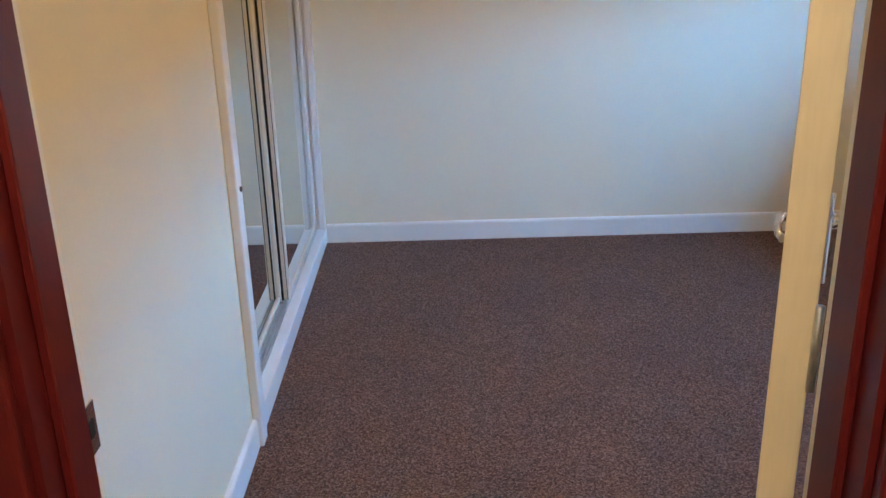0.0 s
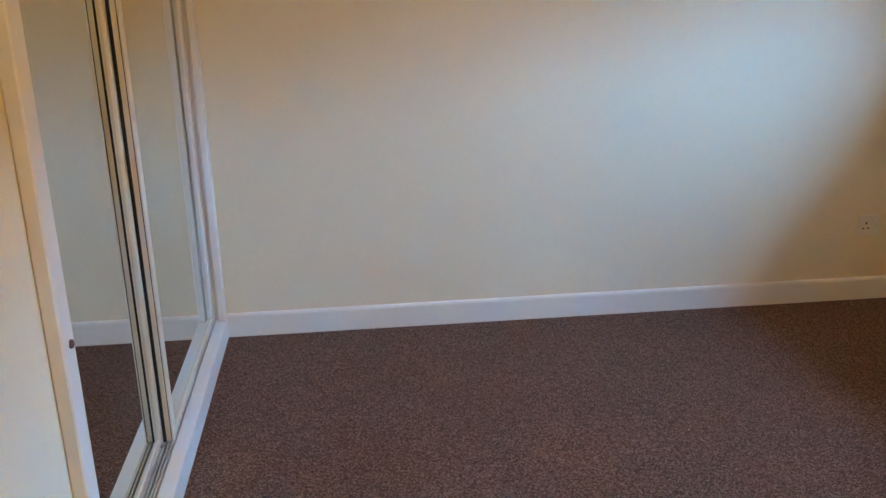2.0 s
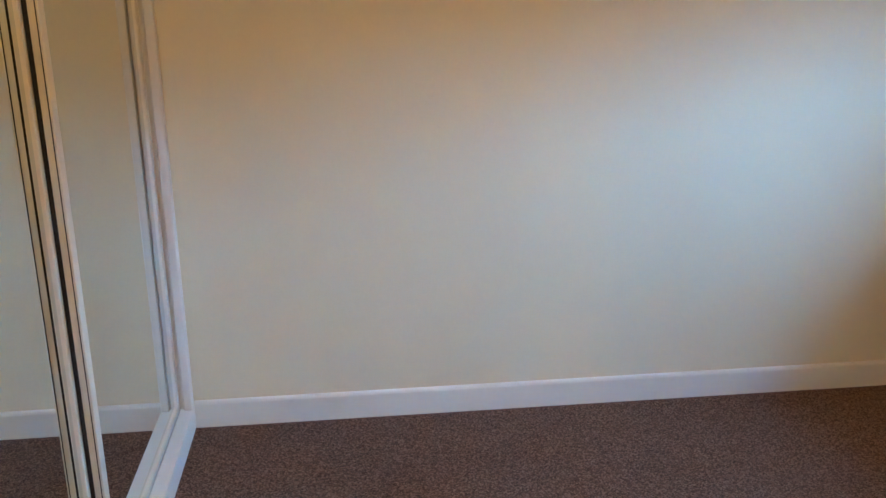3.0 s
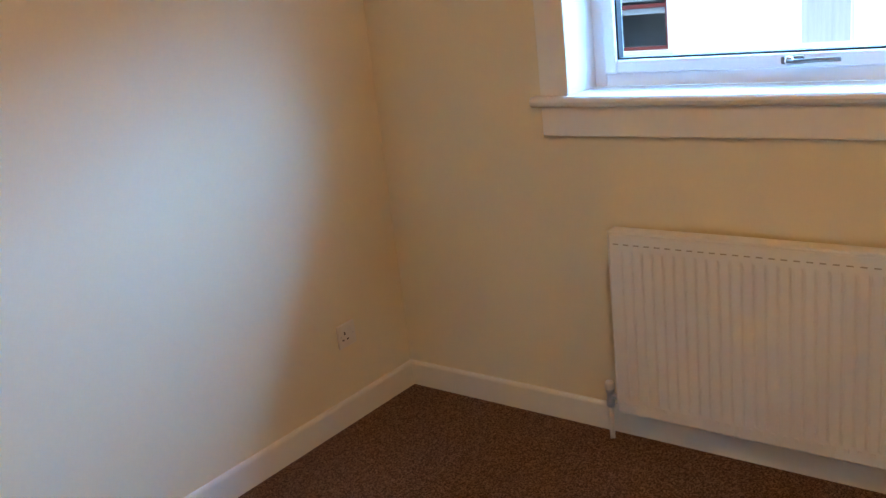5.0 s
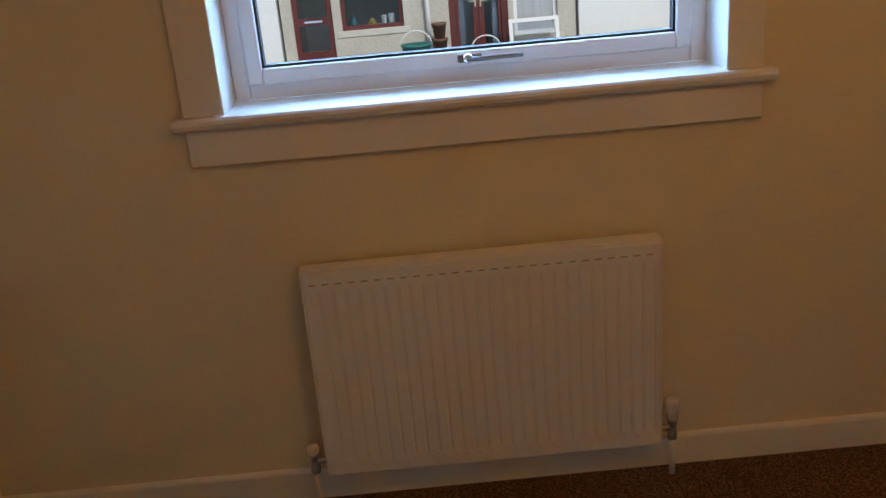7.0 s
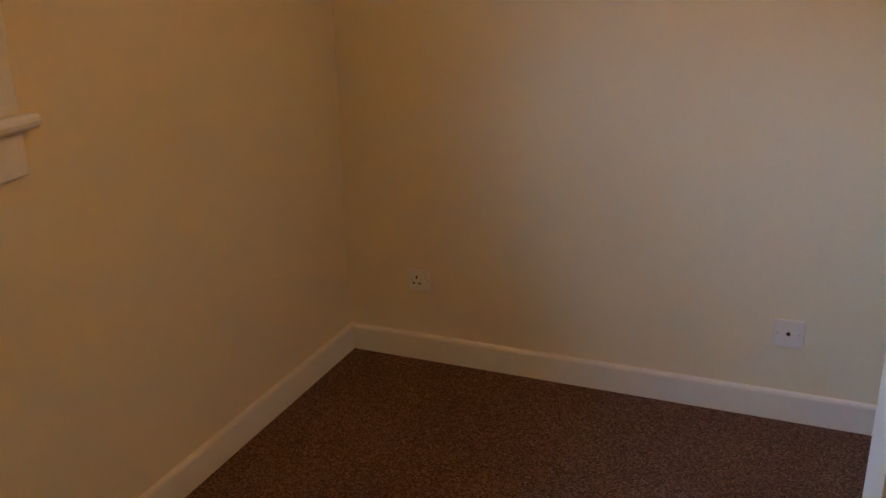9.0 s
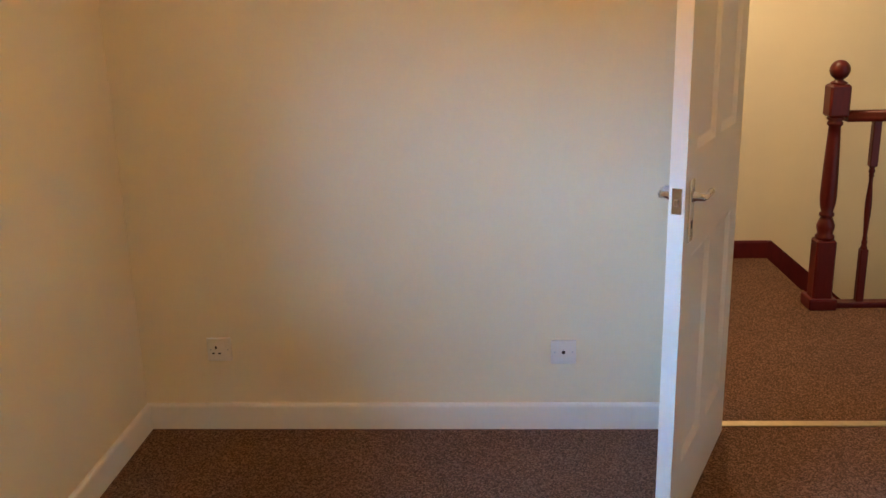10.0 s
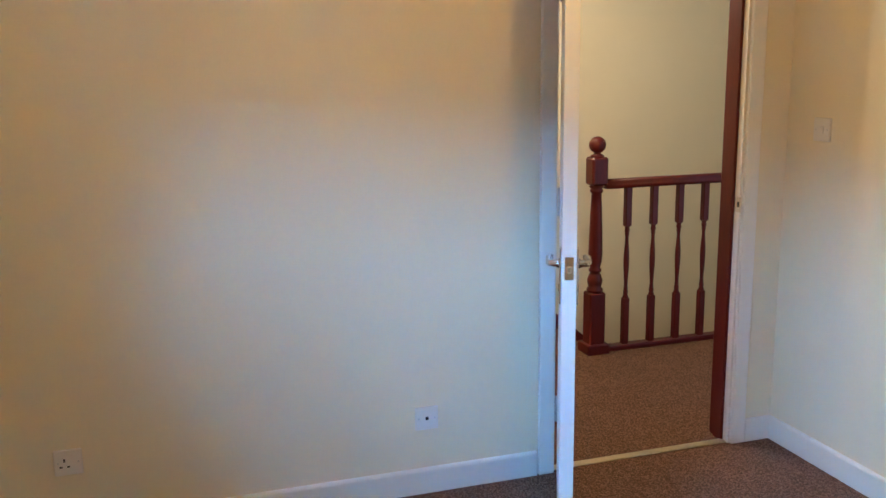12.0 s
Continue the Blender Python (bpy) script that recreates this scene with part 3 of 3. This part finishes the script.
# ---- sockets and switch ----
def wall_plate(kind, label, m):
    """A square faceplate whose front looks along local -y."""
    t = thing(kind, label, "electrical socket" if kind != "light_switch" else "light switch", m)
    s = 0.043
    part("plate", boxes((-s, -0.009, -s, s, 0.0, s), bevel=0.004, seg=3), SOCKET, t)
    scr = as_mesh("screw", moved(lathe([(0.0001, 0), (0.0032, 0), (0.0028, 0.0012), (0.0001, 0.0012)], 10), Matrix.Rotation(radians(90), 4, 'X')), STEEL)
    for sx in (-1, 1):
        share("screw", scr, t, pose(sx * 0.030, -0.0088, 0))
    if kind == "power_socket":
        part("rocker", moved(boxes((0.010, -0.0125, 0.008, 0.024, -0.008, 0.032), bevel=0.002, seg=2), Matrix.Rotation(radians(3), 4, 'X')), SOCKET, t, "small white switch rocker")
        for x, z, w, h in ((-0.011, 0.008, 0.0030, 0.0055), (-0.022, -0.014, 0.0045, 0.0026), (0.0, -0.014, 0.0045, 0.0026)):
            part("pin_slot", boxes((x - w, -0.0096, z - h, x + w, -0.0085, z + h)), DARK, t)
    elif kind == "aerial_socket":
        part("connector", moved(lathe([(0.0001, 0), (0.0062, 0), (0.0062, 0.003), (0.0042, 0.003), (0.004, 0.0005), (0.0001, 0.0005)], 14), Matrix.Translation((0, -0.0088, 0)) @ Matrix.Rotation(radians(90), 4, 'X')), DARK, t, "dark round aerial outlet")
    else:
        part("rocker", moved(boxes((-0.011, -0.0125, -0.014, 0.011, -0.008, 0.014), bevel=0.002, seg=2), Matrix.Rotation(radians(5), 4, 'X')), SOCKET, t)
    return t


wall_plate("power_socket", "white plastic single power socket above the baseboard", pose(2.65, YS, 0.300, 0, 0, 180))
wall_plate("aerial_socket", "white square aerial socket plate with a dark centre", pose(1.460, YS, 0.285, 0, 0, 180))
wall_plate("power_socket", "white plastic single power socket near the room corner", pose(2.608, YN, 0.325))
wall_plate("light_switch", "white plastic light switch beside the doorway", pose(XW, 0.18, 1.272, 0, 0, 90))


def ceiling_light(x, y, label):
    t = thing("ceiling_light", label, "ceiling light", pose(x, y, CEILING))
    part("rose", lathe([(0.0001, -0.001), (0.045, -0.001), (0.043, -0.012), (0.025, -0.022), (0.0001, -0.022)], 20), SOCKET, t)
    part("cord", lathe([(0.0001, -0.12), (0.003, -0.12), (0.003, -0.02), (0.0001, -0.02)], 8), SOCKET, t)
    part("lamp_holder", lathe([(0.0001, -0.165), (0.016, -0.165), (0.017, -0.14), (0.009, -0.115), (0.0001, -0.115)], 16), SOCKET, t)
    return t


ceiling_light(1.42, 1.45, "bare warm bulb hanging from a white ceiling rose in the bedroom")
ceiling_light(0.75, -1.1, "bare warm bulb hanging from a white ceiling rose over the landing")

# ---- landing: stairs and balustrade ----
def staircase():
    t = thing("staircase", "carpeted stairs going down from the landing", "stairs", kind="structure")
    rise, going, x = 0.19, 0.225, 0.14
    for i in range(3):
        part("step", boxes((x - going * (i + 1), LY + 0.016, -rise * (i + 1) - 0.2, x - going * i + 0.012, BY - 0.03, -rise * (i + 1)), bevel=0.008, seg=2), CARPET, t)
    # sloping wall string
    bm = bmesh.new()
    L = 3
    a = [(x + 0.0, -0.06), (x + 0.0, 0.10), (x - 0.02, 0.10), (x - going * L - 0.02, 0.10 - rise * L), (x - going * L, -0.06 - rise * L)]
    fr = [bm.verts.new((px, LY + 0.018, pz)) for px, pz in a]
    bk = [bm.verts.new((px, LY + 0.001, pz)) for px, pz in a]
    bm.faces.new(fr)
    bm.faces.new(list(reversed(bk)))
    for i in range(len(a)):
        k = (i + 1) % len(a)
        bm.faces.new((fr[i], fr[k], bk[k], bk[i]))
    part("wall_string", bm, MAHOGANY, t, "dark red varnished wall string")
    return t


staircase()


def square_block(bm, w, z0, z1, ch=0.006):
    h = w / 2
    box(bm, -h, -h, z0, h, h, z1, bevel=ch, seg=1)


def balustrade():
    t = thing("balustrade", "dark red mahogany balustrade with turned spindles guarding the stairwell", "balustrade")
    nx = 0.145
    nb = bmesh.new()
    square_block(nb, 0.091, 0.0, 0.335, 0.008)
    square_block(nb, 0.091, 0.905, 1.05, 0.010)
    lathe([(0.0279, 0.33), (0.0437, 0.337), (0.0428, 0.352), (0.0335, 0.362), (0.0391, 0.385), (0.0409, 0.402), (0.0316, 0.428), (0.0251, 0.440), (0.0335, 0.447), (0.0335, 0.458), (0.0260, 0.466),
           (0.0344, 0.50), (0.0372, 0.54), (0.0344, 0.66), (0.0288, 0.80), (0.0260, 0.862), (0.0344, 0.868), (0.0344, 0.880), (0.0279, 0.886), (0.0409, 0.897), (0.0279, 0.91)], 24, nb)
    newel = part("newel_post", nb, MAHOGANY, t)
    newel.matrix_basis = pose(nx, BY, 0)
    part("plinth", boxes((-0.064, -0.064, 0, 0.064, 0.064, 0.055), bevel=0.006, seg=2), MAHOGANY, newel)
    part("ball_finial", lathe([(0.02, 1.045), (0.036, 1.05), (0.036, 1.058), (0.020, 1.066), (0.018, 1.072)] + [(0.044 * math.sin(a), 1.112 - 0.044 * math.cos(a)) for a in [0.45 + i * (math.pi - 0.46) / 12 for i in range(13)]], 24), MAHOGANY, newel, "round ball finial")
    rail = [(-0.030, -0.022), (0.030, -0.022), (0.030, 0.0), (0.024, 0.006), (0.028, 0.016), (0.018, 0.026), (-0.018, 0.026), (-0.028, 0.016), (-0.024, 0.006), (-0.030, 0.0)]
    part("handrail", sweep(rail, [(nx - 0.045, BY, 0.905), (LX0, BY, 0.905)]), MAHOGANY, t)
    part("base_rail", boxes((LX0, BY - 0.03, 0.0, nx - 0.06, BY + 0.03, 0.028), bevel=0.005, seg=2), MAHOGANY, t)
    sp = bmesh.new()
    square_block(sp, 0.036, 0.026, 0.285, 0.004)
    square_block(sp, 0.036, 0.675, 0.885, 0.004)
    lathe([(0.0102, 0.28), (0.0161, 0.286), (0.0145, 0.296), (0.0102, 0.304), (0.0136, 0.312), (0.0136, 0.322), (0.0085, 0.330), (0.0127, 0.336), (0.0093, 0.345), (0.0102, 0.37), (0.0149, 0.46), (0.0153, 0.49),
           (0.0140, 0.53), (0.0089, 0.60), (0.0093, 0.625), (0.0136, 0.631), (0.0093, 0.640), (0.0145, 0.650), (0.0136, 0.660), (0.0102, 0.666), (0.0161, 0.675), (0.0102, 0.682)], 16, sp)
    spm = as_mesh("spindle", sp, MAHOGANY)
    for i in range(9):
        share("spindle", spm, t, pose(-0.04 - 0.157 * i, BY, 0))
    return t


balustrade()


# ---- outdoors ----
GZ = -1.15
setting("ground", boxes((-400, -400, GZ - 0.2, 400, 400, GZ)), GRASS, "grey worn paving of the back court", "ground")


def house_window(parent, x, y0, y1, z0, z1, frame_mat, bars=1, label=""):
    """Frame, mullions, a transom under a narrow top light, pane, blind and stone sill."""
    w, zt = 0.075, z1 - 0.34
    rows = [(x - 0.06, y0, z0, x - 0.01, y0 + w, z1), (x - 0.06, y1 - w, z0, x - 0.01, y1, z1), (x - 0.06, y0 + w, z0, x - 0.01, y1 - w, z0 + w), (x - 0.06, y0 + w, z1 - w, x - 0.01, y1 - w, z1)]
    if frame_mat is MAROON:
        rows.append((x - 0.055, y0 + w, zt, x - 0.012, y1 - w, zt + 0.08))
    rows += [(x - 0.055, y0 + (y1 - y0) * (k + 1) / (bars + 1) - 0.03, z0 + w, x - 0.012, y0 + (y1 - y0) * (k + 1) / (bars + 1) + 0.03, z1 - w) for k in range(bars)]
    win = part("window", boxes(*rows), frame_mat, parent, label)
    part("pane", boxes((x - 0.03, y0 + 0.06, z0 + 0.06, x - 0.02, y1 - 0.06, z1 - 0.06)), PANE if frame_mat is MAROON else NET, win)
    part("sill", boxes((x - 0.16, y0 - 0.1, z0 - 0.12, x - 0.0, y1 + 0.1, z0 - 0.001), bevel=0.01), SLABS, win)
    if frame_mat is MAROON:
        for za, zb in ((z1 - 0.20, z1 - 0.07), (zt - 0.12, zt - 0.01)):
            part("blind", boxes((x + 0.01, y0 + 0.07, za, x + 0.02, y1 - 0.07, zb)), UPVC, win, "white pulled-up window blind")
    return win


def french_doors(parent, x, y0, y1, z0, z1):
    """Two glazed leaves between broad posts, meeting at twin stiles with brass levers."""
    p, xa, xb = 0.13, x + 0.06, x + 0.13
    fd = part("french_doors", boxes((xa - 0.03, y0, z0, xb, y0 + p, z1), (xa - 0.03, y1 - p, z0, xb, y1, z1), (xa - 0.03, y0 + p, z1 - 0.08, xb, y1 - p, z1), bevel=0.006), MAROON, parent, "maroon framed glazed double doors")
    ym = (y0 + y1) / 2
    for a, b, s in ((y0 + p + 0.004, ym - 0.003, -1), (ym + 0.003, y1 - p - 0.004, 1)):
        st = 0.105
        lo, hi = (a + 0.05, b - st) if s < 0 else (a + st, b - 0.05)
        leaf = part("leaf", boxes((xa, a, z0, xb - 0.01, lo, z1 - 0.085), (xa, hi, z0, xb - 0.01, b, z1 - 0.085), (xa, lo, z0, xb - 0.01, hi, z0 + 0.22), (xa, lo, z1 - 0.17, xb - 0.01, hi, z1 - 0.085), bevel=0.004), MAROON, fd)
        part("pane", boxes((xa + 0.02, lo - 0.01, z0 + 0.21, xa + 0.03, hi + 0.01, z1 - 0.16)), PANE, leaf)
        yh = ym + s * 0.05
        part("lever", boxes((xa - 0.006, yh - 0.014, z0 + 0.92, xa, yh + 0.014, z0 + 1.14), (xa - 0.045, yh - 0.010, z0 + 1.02, xa - 0.006, yh + 0.010, z0 + 1.045), (xa - 0.045, min(yh, yh + s * 0.12), z0 + 1.02, xa - 0.03, max(yh, yh + s * 0.12), z0 + 1.045)), BRASS, leaf, "brass lever handle")
        part("curtain", boxes(*[(xb + 0.05 + 0.02 * (k % 2), lo + 0.01 + k * 0.025, z0 + 0.05, xb + 0.075 + 0.02 * (k % 2), lo + 0.035 + k * 0.025, z1 - 0.1) for k in range(4)]) if s < 0 else boxes(*[(xb + 0.05 + 0.02 * (k % 2), hi - 0.035 - k * 0.025, z0 + 0.05, xb + 0.075 + 0.02 * (k % 2), hi - 0.01 - k * 0.025, z1 - 0.1) for k in range(4)]), NET, fd, "pale gathered curtain")
    return fd


def opposite_house(name, label, y0, y1, x, wall_mat, openings):
    """A single-storey house facing the room. openings: (kind, y0, y1, z0, z1)."""
    t = thing(name, label, "house")
    eave, depth = 1.9, 7.0
    # wall in strips, so that the openings go through it
    bm = bmesh.new()
    cuts = sorted({y0, y1, *[v for o in openings for v in o[1:3]]})
    for a, b in zip(cuts, cuts[1:]):
        holes = sorted((o[3], o[4]) for o in openings if o[1] <= a + 1e-6 and o[2] >= b - 1e-6)
        z = GZ
        for h0, h1 in holes:
            if h0 > z + 1e-4:
                box(bm, x, a, z, x + 0.25, b, h0)
            z = h1
        box(bm, x, a, z, x + 0.25, b, eave)
    box(bm, x + 0.25, y0, GZ, x + depth, y0 + 0.25, eave)
    box(bm, x + 0.25, y1 - 0.25, GZ, x + depth, y1, eave)
    box(bm, x + depth - 0.25, y0, GZ, x + depth, y1, eave)
    part("wall", bm, wall_mat, t)
    part("room_back", boxes((x + 1.6, y0 + 0.25, GZ, x + 1.7, y1 - 0.25, eave)), HARL, t)
    rf = bmesh.new()
    pts = [(x - 0.35, eave - 0.1), (x + depth / 2, eave + 2.3), (x + depth + 0.35, eave - 0.1), (x + depth + 0.35, eave - 0.22), (x - 0.35, eave - 0.22)]
    ends = [[rf.verts.new((px, y, pz)) for px, pz in pts] for y in (y0 - 0.15, y1 + 0.15)]
    for i in range(5):
        k = (i + 1) % 5
        rf.faces.new((ends[0][i], ends[0][k], ends[1][k], ends[1][i]))
    rf.faces.new(ends[0])
    rf.faces.new(list(reversed(ends[1])))
    roof = part("roof", rf, SLATE, t)
    part("gutter", sweep(circle(0.06, 8), [(x - 0.40, y0, eave - 0.18), (x - 0.40, y1, eave - 0.18)]), UPVC, roof)
    part("chimney", boxes((x + depth / 2 - 0.3, y0 + 0.4, eave + 1.9, x + depth / 2 + 0.3, y0 + 1.5, eave + 3.0), bevel=0.02), HARL, roof)
    for kind, a, b, c, d in openings:
        if kind == "french":
            french_doors(t, x, a, b, c, d)
        elif kind == "door":
            dr = part("door", boxes((x + 0.06, a, c, x + 0.12, a + 0.1, d), (x + 0.06, b - 0.1, c, x + 0.12, b, d), (x + 0.06, a + 0.1, c, x + 0.12, b - 0.1, c + 0.35), (x + 0.06, a + 0.1, c + 0.85, x + 0.12, b - 0.1, c + 0.97), (x + 0.06, a + 0.1, d - 0.1, x + 0.12, b - 0.1, d)), MAROON, t, "maroon framed glazed door")
            part("pane", boxes((x + 0.085, a + 0.09, c + 0.3, x + 0.095, b - 0.09, d - 0.09)), PANE, dr)
            part("letterbox", boxes((x + 0.05, a + 0.2, c + 0.885, x + 0.06, b - 0.2, c + 0.93), bevel=0.004), CHROME, dr)
        else:
            house_window(t, x + 0.14, a, b, c, d, MAROON if kind == "window" else UPVC, 1 if b - a > 1.3 else 0, "maroon framed window" if kind == "window" else "white framed window")
    return t


opposite_house("terraced_house", "beige harled terraced house with maroon doors and windows across the court", -1.0, 4.5, 18.0, HARL,
               [("door", 3.55, 4.29, GZ + 0.1, 1.0), ("window", 2.23, 3.39, -0.36, 0.82), ("french", 0.27, 1.38, GZ + 0.1, 1.0), ("side", -0.66, 0.17, -0.72, 0.82)])
opposite_house("terraced_house", "white rendered house at the end of the terrace across the court", 4.55, 13.0, 17.9, WHITEWALL,
               [("side", 5.5, 6.5, -0.45, 0.85), ("window", 9.0, 10.2, -0.36, 0.82)])
opposite_house("terraced_house", "bright white rendered house adjoining the harled one across the court", -12.0, -1.04, 17.9, WHITEWALL,
               [("side", -6.4, -5.2, -0.3, 0.9)])

dp = thing("downpipe", "white plastic downpipe on the harled wall", "downpipe")
part("pipe", lathe([(0.0001, GZ), (0.05, GZ), (0.05, 1.7), (0.0001, 1.7)], 12), UPVC, dp).matrix_basis = pose(17.93, 1.78, 0)
for zc in (-0.6, 0.1, 1.2):
    part("clip", boxes((17.87, 1.72, zc, 18.0, 1.84, zc + 0.05), bevel=0.005), UPVC, dp)


def bin_tub(y, label, mat, r=0.24, h=0.42):
    t = thing("garden_tub", label, "tub", pose(17.1, y, GZ))
    part("tub", lathe([(0.0001, 0), (r * 0.78, 0), (r, h), (r * 1.06, h), (r * 1.06, h - 0.03), (r * 0.95, h - 0.03), (r * 0.74, 0.03), (0.0001, 0.03)], 20), mat, t)
    part("handle", sweep(circle(0.012, 8), [(0, -r * 1.05 * math.cos(a), h + r * 0.9 * math.sin(a)) for a in [i * math.pi / 10 for i in range(11)]]), UPVC, t)
    return t


SILL_X = 18.25


def window_ornament(y, z, profile, label, mat):
    """A small turned ornament standing on the deep inner window board."""
    t = thing("ornament", label, "ornament", pose(SILL_X, y, z))
    part("body", lathe(profile, 14), mat, t)
    return t


setting("window_board", boxes((18.15, 2.2, -0.40, 18.42, 3.42, -0.36), bevel=0.005), UPVC, "white inner window board of the house opposite", "window board")
AMBER = material("amber_glazed_pot", (0.55, 0.33, 0.05), (0.66, 0.42, 0.09), 0.3, scale=9, bump=0.03)
window_ornament(2.83, -0.36, [(0.0001, 0), (0.07, 0), (0.10, 0.06), (0.06, 0.13), (0.02, 0.18), (0.0001, 0.18)], "yellow glazed pot on the window board opposite", AMBER)
window_ornament(2.60, -0.36, [(0.0001, 0), (0.045, 0), (0.05, 0.20), (0.045, 0.21), (0.0001, 0.21)], "tall white jar on the window board opposite", UPVC)
window_ornament(2.46, -0.36, [(0.0001, 0), (0.055, 0), (0.06, 0.22), (0.03, 0.24), (0.0001, 0.24)], "white canister on the window board opposite", UPVC)
window_ornament(3.18, -0.36, [(0.0001, 0), (0.05, 0), (0.08, 0.10), (0.03, 0.22), (0.035, 0.26), (0.0001, 0.26)], "teal vase on the window board opposite", TEAL)

pots = thing("stacked_pots", "stack of brown clay pots standing by the harled wall", "flower pots", pose(17.6, 1.60, GZ))
CLAY = material("brown_clay", (0.13, 0.07, 0.05), (0.20, 0.11, 0.08), 0.8, scale=9, bump=0.1)
for i, r in enumerate((0.15, 0.14, 0.13)):
    part("pot", moved(lathe([(0.0001, 0), (r * 0.72, 0), (r, 0.24), (r * 1.1, 0.24), (r * 1.1, 0.28), (r * 0.9, 0.28), (0.0001, 0.27)], 16), Matrix.Translation((0, 0, 0.28 * i))), CLAY, pots)

bin_tub(2.05, "teal plastic garden tub beside the downpipe", TEAL, 0.26, 0.56)
bin_tub(0.80, "pale blue plastic tub with a white handle", material("pale_blue_plastic", (0.10, 0.25, 0.42), (0.14, 0.32, 0.50), 0.5, scale=5, bump=0.03), 0.25, 0.38)
fr = thing("cold_frame", "white framed glass panel leaning on the house wall", "garden frame", pose(17.5, -0.12, GZ, 0, 14, 0))
part("frame", boxes((0, -0.50, 0, 0.05, -0.43, 0.80), (0, 0.36, 0, 0.05, 0.43, 0.80), (0, -0.43, 0.73, 0.05, 0.36, 0.80), (0, -0.43, 0, 0.05, 0.36, 0.08)), UPVC, fr)
part("pane", boxes((0.02, -0.44, 0.07, 0.03, 0.37, 0.74)), PANE, fr)
